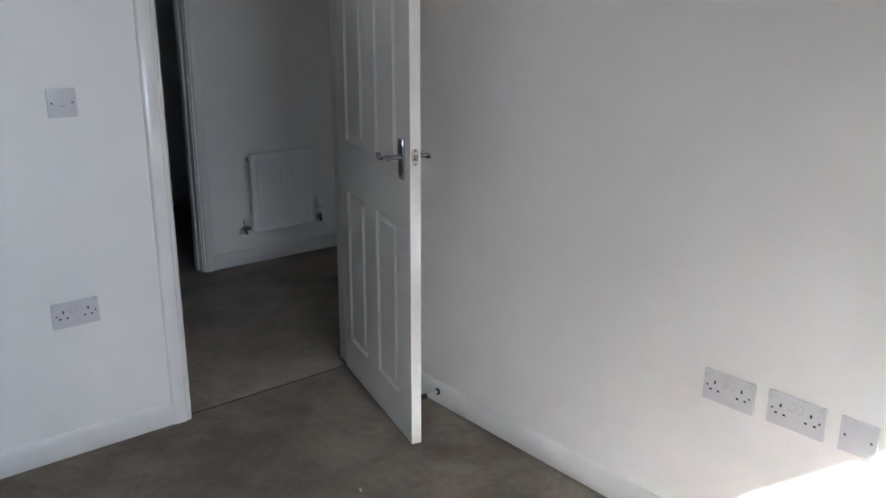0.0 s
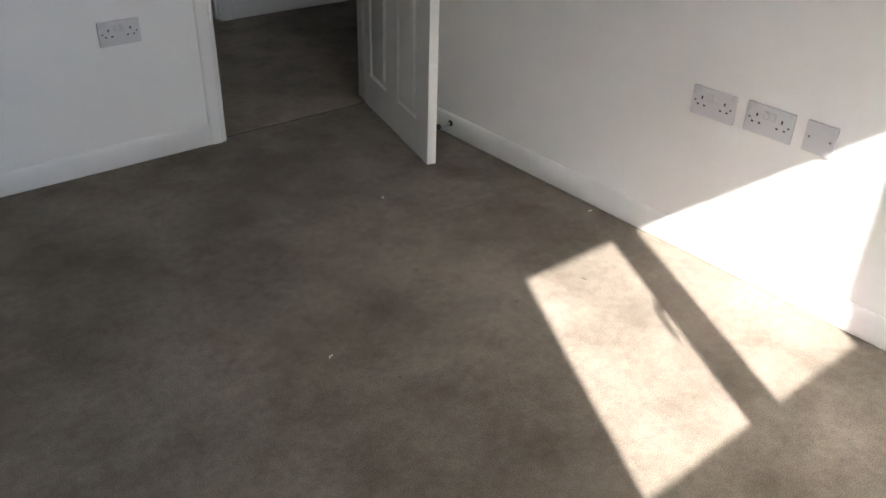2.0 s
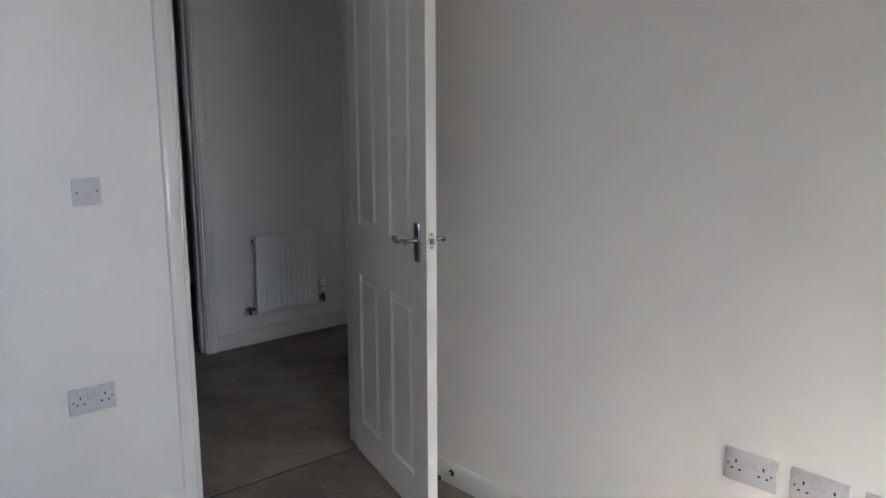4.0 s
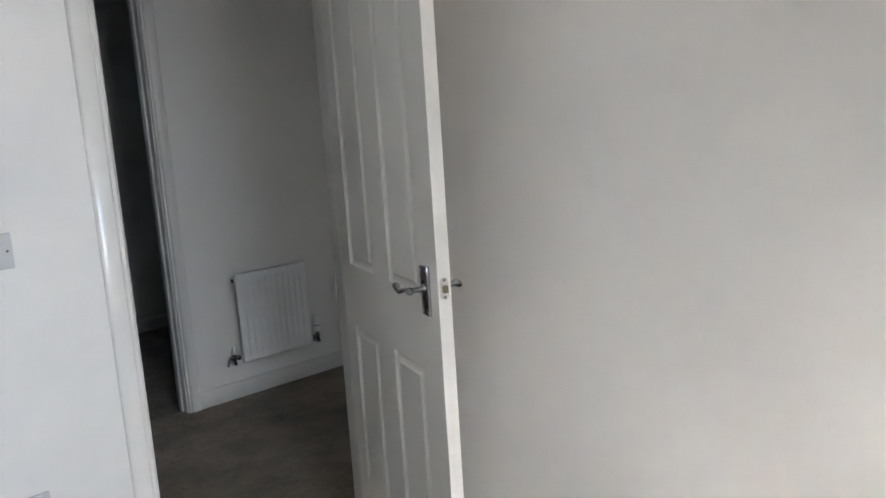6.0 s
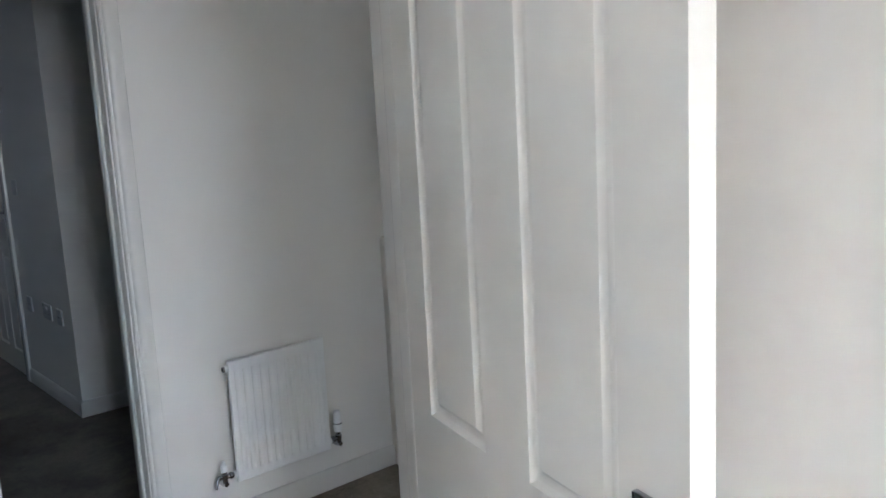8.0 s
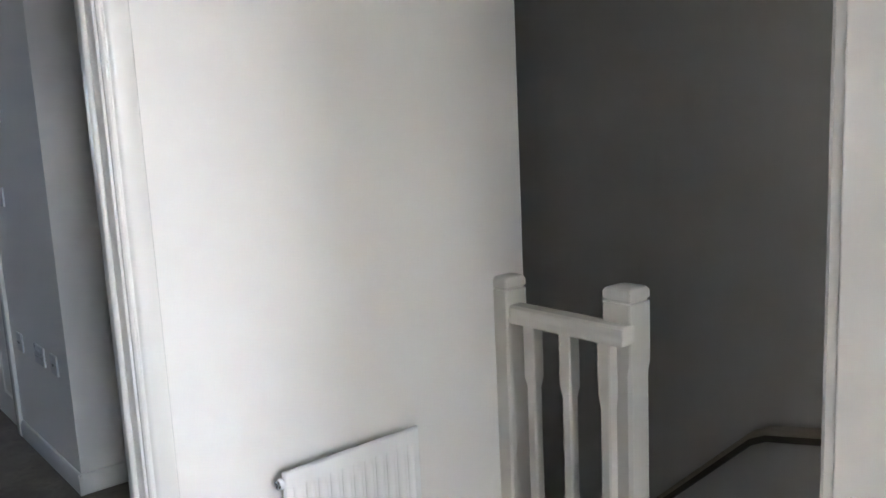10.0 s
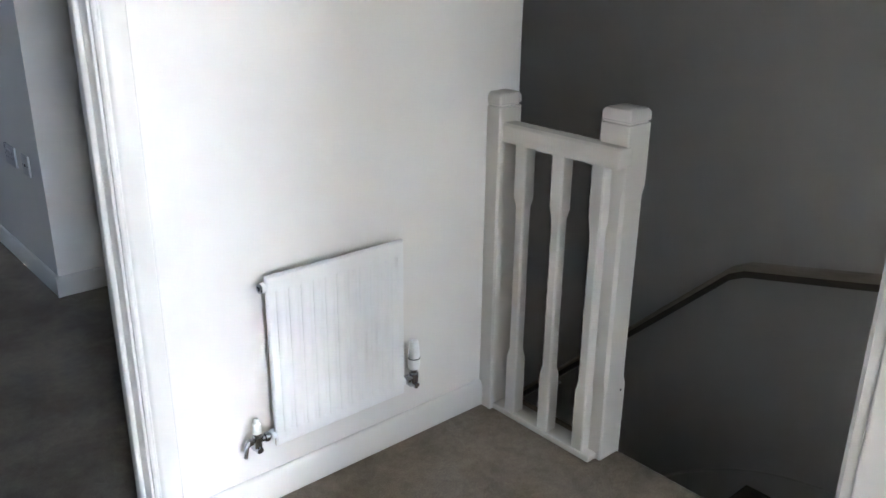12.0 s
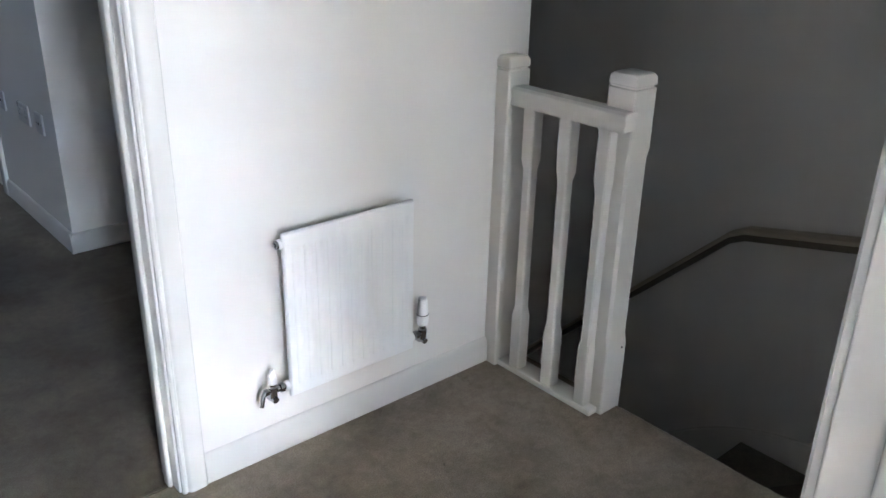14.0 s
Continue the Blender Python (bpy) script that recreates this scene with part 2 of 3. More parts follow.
solid("wall_side_room", boxes((2.14, 2.24, -0.9, 0, 0, H), (0.1, GX0, -1.0, -0.9, 0, H), (GX1, 2.24, -1.0, -0.9, 0, H), (GX0, GX1, -1.0, -0.9, GZ1, H), (GX0, GX1, -1.0, -0.9, 0, GZ0)),
      WALL, "plain off-white walls of the side room", "wall", S)
solid("wall_stair_east", boxes((2.14, 2.24, 0.11, 4.7, -2.75, H)), WALL, "tall off-white stairwell wall in shade", "wall", S)
solid("wall_stair_north", boxes((1.06, 2.24, 4.7, 4.8, -2.75, H)), WALL, "off-white wall closing the stairwell", "wall", S)
solid("wall_stair_west", boxes((1.06, 1.16, 1.70, 5.5, -2.75, H), (1.06, 1.16, 1.18, 1.636, -2.75, -0.25), (1.06, 1.16, 1.636, 1.70, -2.75, 0.0)), WALL, "off-white wall beside the stair flight", "wall", S)
solid("wall_under_landing", boxes((1.06, 1.155, 0.11, 1.18, -2.75, -0.25)), WALL, "off-white wall below the landing edge", "wall", S)
solid("wall_back_projection", boxes((0.297, 1.06, 3.297, 3.397, 0, H), (0.297, 0.397, 3.397, 4.27, 0, H), (0.297, 0.397, 5.03, 5.4, 0, H), (0.297, 0.397, 4.27, 5.03, 2.0, H)),
      WALL, "white boxed-out wall corner in second bedroom", "wall", S)
solid("wall_back_north", boxes((-3.0, -1.55, 5.4, 5.5, 0, H), (-1.15, 1.06, 5.4, 5.5, 0, H), (-1.55, -1.15, 5.4, 5.5, 0, 1.15), (-1.55, -1.15, 5.4, 5.5, 2.0, H)),
      WALL, "white second bedroom wall with a window", "wall", S)
solid("wall_back_west", boxes((-3.0, -2.9, 1.70, 5.4, 0, H)), WALL, "plain white second bedroom wall", "wall", S)
solid("floor_hall_below", boxes((1.06, 2.24, 0.0, 4.8, -2.85, -2.75)), CARPET, "carpeted floor at the foot of the stairs", "carpet", S)
# first box runs on outside: unseen slab added to keep sun off window_3
solid("ceiling", boxes((0.1, 2.6, -3.4, 0.0, H, H + 0.1), (-2.7, 0.1, -3.86, 0.0, H, H + 0.1), (-3.0, 2.24, 0.0, 5.5, H, H + 0.1)), CEIL, "flat white painted ceiling with an added sun-blocking slab", "ceiling", S)
solid("wall_lower_storey", boxes((-3.0, 1.06, -3.86, -3.76, -3.0, -0.25), (-3.0, 1.06, 5.4, 5.5, -3.0, -0.25), (-3.0, -2.9, -3.76, 5.4, -3.0, -0.25), (1.06, 1.16, -3.86, 0.0, -3.0, -0.25), (1.06, 1.16, 4.8, 5.5, -3.0, -2.75)),
      WALL, "plain walls of the storey below", "wall", S)
solid("ground", boxes((-60, 60, -60, 60, -3.1, -3.0)), GROUND, "pale paved ground outside the house", "ground", S)


# ---- skirting and door casings ----
def skirting_outline(h=0.087, t=0.015):
    return [(0, 0), (t - 0.003, 0), (t - 0.003, 0.0015), (t - 0.0006, 0.0028), (t, 0.005), (t, h - 0.022), (t - 0.003, h - 0.016), (t - 0.004, h - 0.010), (t - 0.009, h - 0.002), (t - 0.012, h), (0, h)]


def skirting(name, x0, y0, x1, y1, label):
    """Runs from one point to the other; the room lies to the right of that line."""
    a, b = Vector((x0, y0, 0)), Vector((x1, y1, 0))
    d = (b - a).normalized()
    out = Vector((d.y, -d.x, 0))
    m = Matrix((( out.x, 0, d.x, a.x), (out.y, 0, d.y, a.y), (0, 1, 0, 0), (0, 0, 0, 1)))
    return solid(name, prism(bmesh.new(), skirting_outline(), m, (b - a).length), SKIRT, label, "skirting board", S)


ARCH = [(0, 0), (0, 0.010), (0.004, 0.014), (0.008, 0.0145), (0.011, 0.0115), (0.014, 0.0115), (0.018, 0.016), (0.024, 0.019), (0.058, 0.0175), (0.063, 0.0145), (0.065, 0.011), (0.065, 0)]


def casing(name, inner0, inner1, y, out, top, label):
    """Three mitred architrave lengths round an opening, on the wall face at y, standing out towards out (-1 or 1)."""
    bm = bmesh.new()
    rings = []
    for sx, x, z in ((-1, inner0, None), (-1, inner0, top), (1, inner1, top), (1, inner1, None)):
        ring = []
        for u, v in ARCH:
            zz = 0.0 if z is None else z + u
            ring.append(bm.verts.new((x + sx * u, y + out * v, zz)))
        rings.append(ring)
    for p, q in zip(rings, rings[1:]):
        n = len(p)
        for i in range(n):
            bm.faces.new((p[i], p[(i + 1) % n], q[(i + 1) % n], q[i]))
    bm.faces.new(rings[0])
    bm.faces.new(rings[-1])
    bmesh.ops.recalc_face_normals(bm, faces=bm.faces[:])
    return solid(name, bm, GLOSS, label, "door casing", S)


def lining(name, x0, x1, y0, y1, stop_y0, stop_y1, label):
    bm = bmesh.new()
    box(bm, x0 - 0.022, x0, y0, y1, 0, 2.012, 0.003, 3)
    box(bm, x1, x1 + 0.022, y0, y1, 0, 2.012, 0.003, 3)
    box(bm, x0, x1, y0 + 0.0005, y1 - 0.0005, 1.990, 2.011, 0.001)
    box(bm, x0, x0 + 0.013, stop_y0, stop_y1, 0, 1.989, 0.010, 5)
    box(bm, x1 - 0.013, x1, stop_y0, stop_y1, 0, 1.989, 0.010, 5)
    box(bm, x0 + 0.0125, x1 - 0.0125, stop_y0, stop_y1, 1.977, 1.9895, 0.002)
    return solid(name, bm, GLOSS, label, "door lining", S)


lining("trim_lining_bedroom", DL, DR, -0.002, 0.112, 0.037, 0.070, "white gloss door lining with stop beads")
casing("trim_casing_bedroom", DL - 0.006, DR + 0.006, 0.0, -1, 2.0, "white gloss moulded architrave round bedroom doorway")
casing("trim_casing_bedroom_landing", DL - 0.006, DR + 0.006, 0.11, 1, 2.0, "white gloss moulded architrave on the landing side")
lining("trim_lining_back", EL, ER, 1.594, 1.702, 1.627, 1.660, "white gloss door lining of second bedroom")
casing("trim_casing_back", EL - 0.006, ER + 0.006, 1.596, -1, 2.0, "white gloss moulded architrave beside the radiator")
casing("trim_casing_back_inner", EL - 0.006, ER + 0.006, 1.70, 1, 2.0, "white gloss architrave inside second bedroom")

skirting("baseboard_north", -2.6, 0, DL - 0.071, 0, "white gloss skirting board under the sockets")
skirting("baseboard_east", 0, -0.018, 0, -3.75, "white gloss skirting board along socket wall")
skirting("baseboard_south", 0, -3.75, -2.6, -3.75, "white gloss skirting board under the window")
skirting("baseboard_west", -2.6, -3.75, -2.6, 0, "white gloss skirting board")
skirting("baseboard_landing", ER + 0.071, 1.596, 1.042, 1.596, "white gloss skirting board below the radiator")
skirting("baseboard_landing_south", SL, 0.11, DR + 0.071, 0.11, "white gloss skirting board on the landing")
skirting("baseboard_back_projection", 0.297, 4.20, 0.297, 3.282, "white gloss skirting at the wall corner")
skirting("baseboard_back_return", 0.282, 3.297, 1.06, 3.297, "white gloss skirting on the shaded return")
skirting("baseboard_back_north", -2.9, 5.4, 0.297, 5.4, "white gloss skirting in second bedroom")

solid("trim_threshold", boxes((EL, ER, 1.634, 1.645, -0.004, 0.003), bevel=0.002), BAR, "thin metal carpet bar at second bedroom door", "threshold", S)
solid("trim_carpet_joint", boxes((DL, DR, 0.019, 0.036, -0.24, -0.004)), DARK, "dark carpet seam across bedroom doorway", "carpet seam", S)


# ---- windows ----
def window(name, x0, x1, z0, z1, y0, y1, mullion, inside, label):
    """A two-light white plastic window between y0 and y1; inside is 1 where the room lies at greater y."""
    w = thing(name, pose(0, 0, 0), label, "window", S)
    f = 0.045
    bm = boxes((x0, x0 + f, y0, y1, z0, z1), (x1 - f, x1, y0, y1, z0, z1), (x0 + f, x1 - f, y0, y1, z0, z0 + f), (x0 + f, x1 - f, y0, y1, z1 - f, z1),
               (mullion - 0.047, mullion + 0.047, y0, y1, z0 + f, z1 - f), bevel=0.003)
    part("window_frame", bm, PVC, w)
    ym = (y0 + y1) / 2
    for a, b in ((x0 + f, mullion - 0.047), (mullion + 0.047, x1 - f)):
        p = part("pane", boxes((a - 0.005, b + 0.005, ym - 0.003, ym + 0.003, z0 + f - 0.005, z1 - f + 0.005)), GLASS, w)
        p.visible_shadow = False
    yi = y1 if inside > 0 else y0
    h = bmesh.new()
    box(h, mullion - 0.044, mullion - 0.020, yi, yi + inside * 0.012, (z0 + z1) / 2 - 0.035, (z0 + z1) / 2 + 0.035, 0.003)
    tube(h, [(mullion - 0.030, yi + inside * 0.012, (z0 + z1) / 2), (mullion - 0.034, yi + inside * 0.035, (z0 + z1) / 2), (mullion - 0.046, yi + inside * 0.042, (z0 + z1) / 2 - 0.03), (mullion - 0.050, yi + inside * 0.042, (z0 + z1) / 2 - 0.125)], 0.009)
    part("window_handle", h, PVC, w, "white window handle")
    s = bmesh.new()
    ya, yb = sorted((yi + inside * 0.002, yi + inside * 0.03))
    box(s, x0 - 0.03, x1 + 0.03, ya, yb, z0 - 0.03, z0 - 0.004, 0.004)
    part("window_sill", s, PVC, w)
    return w


window("window_1", WX0, WX1, WZ0, WZ1, -3.83, -3.76, -1.2925, 1, "white plastic two-light bedroom window in sunlight")
window("window_3", GX0, GX1, GZ0, GZ1, -0.99, -0.92, 0.98, 1, "white plastic glazed doors lighting the side room")
window("window_2", -1.55, -1.15, 1.15, 2.0, 5.41, 5.48, -1.35, -1, "white plastic window lighting the second bedroom")


# ---- panelled doors ----
def moulded_panel(bm, u0, u1, z0, z1, y, out):
    """A raised-and-fielded panel sunk in the leaf face at y, which looks towards out (-1 or 1)."""
    rings = []
    cove = [(0.0300 * k / 12, 0.0090 * math.sin(math.pi * k / 12) ** 0.8) for k in range(12)]
    for inset, depth in cove + [(0.0300, 0.0006), (0.0340, 0.0003)]:
        rings.append([bm.verts.new((u, y - out * depth, z)) for u, z in ((u0 + inset, z0 + inset), (u1 - inset, z0 + inset), (u1 - inset, z1 - inset), (u0 + inset, z1 - inset))])
    for p, q in zip(rings, rings[1:]):
        for i in range(4):
            bm.faces.new((p[i], p[(i + 1) % 4], q[(i + 1) % 4], q[i]))
    bm.faces.new(rings[-1])
    bmesh.ops.recalc_face_normals(bm, faces=bm.faces[:])
    return bm


def grain_gloss():
    m = surface("white_door_paint", (0.72, 0.693, 0.642), (0.75, 0.723, 0.675), 0.34, 3.0, 60, 0.03, 0.001, rough_var=0.03)
    b = m.node_tree.nodes["Principled BSDF"]
    tc = node(m, "ShaderNodeTexCoord")
    mp = node(m, "ShaderNodeMapping", Scale=(150.0, 150.0, 6.0))
    wire(m, tc.outputs["Object"], mp.inputs["Vector"])
    n = node(m, "ShaderNodeTexNoise", Scale=1.0, Detail=5.0, Roughness=0.65, Distortion=0.6)
    wire(m, mp.outputs["Vector"], n.inputs["Vector"])
    bp = node(m, "ShaderNodeBump", Strength=0.045, Distance=0.001)
    wire(m, n.outputs["Fac"], bp.inputs["Height"])
    wire(m, bp.outputs["Normal"], b.inputs["Normal"])
    return m


DOOR_PAINT = grain_gloss()
PANELS_U = ((0.080, 0.272), (0.397, 0.594))
PANELS_Z = ((0.150, 0.765), (0.962, 1.860))


def door_leaf(door, width, height, thick):
    """Leaf in local x (from the hinge) and z; local y from 0 (room face) to thick."""
    bm = bmesh.new()
    us = [0.002, *PANELS_U[0], *PANELS_U[1], width]
    zs = [0.008, *PANELS_Z[0], *PANELS_Z[1], height]
    for y in (0.0, thick):
        grid = [[bm.verts.new((u, y, z)) for z in zs] for u in us]
        for i in range(5):
            for j in range(5):
                if not (i in (1, 3) and j in (1, 3)):
                    bm.faces.new((grid[i][j], grid[i + 1][j], grid[i + 1][j + 1], grid[i][j + 1]))
        if y == 0.0:
            first = grid
        else:
            rim_a = [first[i][0] for i in range(6)] + [first[5][j] for j in range(1, 6)] + [first[i][5] for i in range(4, -1, -1)] + [first[0][j] for j in range(4, 0, -1)]
            rim_b = [grid[i][0] for i in range(6)] + [grid[5][j] for j in range(1, 6)] + [grid[i][5] for i in range(4, -1, -1)] + [grid[0][j] for j in range(4, 0, -1)]
            n = len(rim_a)
            for k in range(n):
                bm.faces.new((rim_a[k], rim_a[(k + 1) % n], rim_b[(k + 1) % n], rim_b[k]))
    bmesh.ops.recalc_face_normals(bm, faces=bm.faces[:])
    part("leaf", bm, DOOR_PAINT, door)
    for u0, u1 in PANELS_U:
        for z0, z1 in PANELS_Z:
            p = bmesh.new()
            moulded_panel(p, u0, u1, z0, z1, 0.0, -1)
            moulded_panel(p, u0, u1, z0, z1, thick, 1)
            part("panel", p, DOOR_PAINT, door)


def lever_handle(door, u, z, y, out, way=-1):
    """Scroll lever on a rectangular back plate; the lever points along way."""
    bm = bmesh.new()
    ya, yb = sorted((y, y + out * 0.009))
    box(bm, u - 0.021, u + 0.021, ya, yb, z - 0.070, z + 0.058, 0.0018)
    handle = part("door_handle", bm, CHROME, door, "polished chrome lever handle on back plate")
    bm = bmesh.new()
    tube(bm, [(u, y + out * a, z) for a in (0.004, 0.010, 0.014, 0.020, 0.042, 0.048)], [0.014, 0.0135, 0.0085, 0.0075, 0.0075, 0.010], 16)
    pts, rad = [], []
    for k in range(19):         # scroll lever: rises from the neck, dips, then flares up at the tip
        q = k / 18
        pts.append((u - way * 0.012 + way * 0.100 * q, y + out * (0.050 + 0.005 * math.sin(math.pi * q)),
                    z - 0.004 + 0.0062 * math.sin(2 * math.pi * min(q / 0.84, 1.0)) + (0.007 * ((q - 0.76) / 0.24) ** 1.5 if q > 0.76 else 0.0)))
        rad.append(0.0104 - 0.0040 * math.sin(math.pi * min(q / 0.9, 1.0)) - (0.003 if k in (0, 18) else 0.0))
    tube(bm, pts, rad, 12, 0.78)
    part("lever", bm, CHROME, handle)
    for dz in (-0.058, 0.047):
        for du in (-0.014, 0.014):
            b2 = bmesh.new()
            turn(b2, [(0.0032, 0), (0.0032, 0.0008), (0.002, 0.0014)], Matrix.Translation((u + du, y + out * 0.009, z + dz)) @ Matrix.Rotation(radians(90 if out < 0 else -90), 4, "X"), 10)
            part("screw", b2, STEEL, handle)


LEAF_W, LEAF_H, LEAF_T = 0.711, 1.981, 0.035
# hinge knuckle at the room face of the wall; the leaf stands open into the bedroom
door_1 = thing("door_1", pose(-0.066, 0.0, 0.0, 0, 0, 180 + 74.8), "white moulded four-panel door standing open into the bedroom", "door", S)
door_leaf(door_1, LEAF_W, LEAF_H, LEAF_T)
for ob in door_1.children:
    for v in ob.data.vertices:
        v.co.y = -v.co.y
    ob.data.flip_normals()
lever_handle(door_1, 0.648, 0.990, -LEAF_T, -1)
lever_handle(door_1, 0.648, 0.990, 0.0, 1)
LZ = 0.998
lp = bmesh.new()
stadium = [(0.0115 * math.cos(a), (0.017 if math.sin(a) > 0 else -0.017) + 0.0115 * math.sin(a)) for a in (2 * math.pi * (k + 0.5) / 24 for k in range(24))]
prism(lp, stadium, Matrix(((0, 0, 1, LEAF_W), (1, 0, 0, -LEAF_T / 2), (0, 1, 0, LZ), (0, 0, 0, 1))), 0.0014)
latch = part("latch_plate", lp, STEEL, door_1, "rounded steel latch plate in door edge")
part("latch_bolt", boxes((LEAF_W + 0.001, LEAF_W + 0.011, -LEAF_T / 2 - 0.006, -LEAF_T / 2 + 0.006, LZ - 0.010, LZ + 0.008), bevel=0.001), BRASS, latch)
for dz in (-0.0215, 0.0215):
    b2 = bmesh.new()
    turn(b2, [(0.0042, 0), (0.0042, 0.001), (0.0025, 0.0018)], Matrix.Translation((LEAF_W + 0.0016, -LEAF_T / 2, LZ + dz)) @ Matrix.Rotation(radians(90), 4, "Y"), 10)
    part("screw", b2, SCREW, latch)
for z in (0.20, 1.72):
    hb = bmesh.new()
    turn(hb, [(0.005, -0.038), (0.006, -0.036), (0.006, 0.036), (0.005, 0.038)], Matrix.Translation((0.0, 0.006, z)), 12)
    part("hinge", hb, STEEL, door_1)
bpy.context.view_layer.update()

# keep plate on the jamb that the latch meets
solid("trim_keep_plate", boxes((DL, DL + 0.0015, 0.002, 0.026, 0.955, 1.018), bevel=0.0005), STEEL, "small steel latch keep on the door jamb", "keep plate", S)

door_2 = thing("door_2", pose(0.335, 4.272, 0, 0, 0, 90), "white panelled door, closed, in second bedroom", "door", S)
door_leaf(door_2, 0.756, LEAF_H, LEAF_T)
lever_handle(door_2, 0.06, 1.03, LEAF_T, 1, 1)
solid("trim_casing_cupboard", boxes((0.279, 0.297, 4.205, 4.272, 0, 2.06), (0.279, 0.297, 5.028, 5.095, 0, 2.06), (0.279, 0.297, 4.272, 5.028, 1.99, 2.06), bevel=0.004), GLOSS, "white gloss architrave round closed door", "door casing", S)


# ---- stairs, handrail and balustrade ----
RISE, GOING = 0.20, 0.225
PX, PY = 1.16, 1.18         # turning point of the winders
stairs = thing("stairs", pose(0, 0, 0), "carpeted stairs winding down from the landing into shade", "stairs")


def step(outline, top, name="step"):
    bm = bmesh.new()
    prism(bm, outline, Matrix.Translation((0, 0, top - 0.21)), 0.21)
    es = [e for e in bm.edges if all(abs(v.co.z - top) < 1e-5 for v in e.verts)]
    bmesh.ops.bevel(bm, geom=es, offset=0.012, segments=3, profile=0.5, affect="EDGES")
    return part(name, bm, CARPET, stairs)


SX, SY = 2.125, 0.112
y30 = PY - (SX - PX) * math.tan(radians(30))
x30 = PX + (PY - SY) * math.tan(radians(30))
step([(PX, PY), (PX, SY), (x30, SY)], -RISE)
step([(PX, PY), (x30, SY), (SX, SY), (SX, y30)], -2 * RISE)
step([(PX, PY), (SX, y30), (SX, PY + 0.02), (PX, PY + 0.02)], -3 * RISE)
for k in range(9):
    y = PY + 0.02 + k * GOING
    step([(PX + 0.003, y), (SX, y), (SX, y + GOING + 0.02), (PX + 0.003, y + GOING + 0.02)], -(4 + k) * RISE)

# landing nosing
nb = bmesh.new()
tube(nb, [(1.158, 0.112, -0.012), (1.158, 1.135, -0.012)], 0.0125, 12)
part("nosing", nb, LIT_LANDING_CARPET, stairs)


def stair_string():
    """The curved skirting on the stairwell wall."""
    bm = bmesh.new()
    ys = [0.112 + 0.06 * i for i in range(72)]
    rows = []
    for y in ys:
        if y < 1.0:
            z = -0.388 - 0.10 * (y / 1.0) ** 2
        elif y < 1.55:
            s = (y - 1.0) / 0.55
            z = -0.488 - 0.10 * s - 0.17 * s * s
        else:
            z = -0.758 - 0.889 * (y - 1.55)
        rows.append([bm.verts.new((x, y, zz)) for x, zz in ((2.14, z - 0.5), (2.126, z - 0.5), (2.126, z - 0.012), (2.130, z - 0.003), (2.14, z))])
    for p, q in zip(rows, rows[1:]):
        for i in range(4):
            bm.faces.new((p[i], p[i + 1], q[i + 1], q[i]))
    bm.faces.new(rows[0])
    bm.faces.new(rows[-1])
    bmesh.ops.recalc_face_normals(bm, faces=bm.faces[:])
    part("string", bm, GLOSS, stairs, "white painted curved stair string")


stair_string()

rail = thing("handrail", pose(2.14, 1.33, 0.28), "varnished wooden handrail with painted shade below on stairwell wall", "handrail")
cap_sec = [(-0.029, 0.001), (0.029, 0.001), (0.031, 0.008), (0.030, 0.016), (0.018, 0.024), (-0.018, 0.024), (-0.030, 0.016), (-0.031, 0.008)]
# lower section: a dark strip in place of the shadow under the cap
shade_sec = [(-0.017, -0.028), (0.017, -0.028), (0.022, -0.024), (0.023, 0.001), (-0.023, 0.001), (-0.022, -0.024)]
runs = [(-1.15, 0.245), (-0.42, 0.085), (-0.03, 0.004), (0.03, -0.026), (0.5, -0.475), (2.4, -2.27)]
for name, sec, wood, label in (("rail", cap_sec, WOOD, "pale varnished handrail cap"), ("rail_body", shade_sec, SHADE_WOOD, "handrail underside darkened to stand in for shade")):
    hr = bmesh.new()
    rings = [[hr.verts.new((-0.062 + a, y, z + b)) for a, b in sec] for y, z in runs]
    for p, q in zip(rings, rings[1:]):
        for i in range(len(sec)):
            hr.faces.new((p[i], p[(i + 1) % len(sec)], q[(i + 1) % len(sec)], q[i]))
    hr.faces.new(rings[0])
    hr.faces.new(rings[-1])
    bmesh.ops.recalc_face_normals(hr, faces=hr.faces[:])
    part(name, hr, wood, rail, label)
for y, z in ((-0.75, 0.157), (0.85, -0.80), (1.5, -1.42)):
    b2 = bmesh.new()
    tube(b2, [(0, y, z - 0.065), (-0.035, y, z - 0.065), (-0.058, y, z - 0.052), (-0.062, y, z - 0.022)], 0.006, 10)
    part("bracket", b2, STEEL, rail)


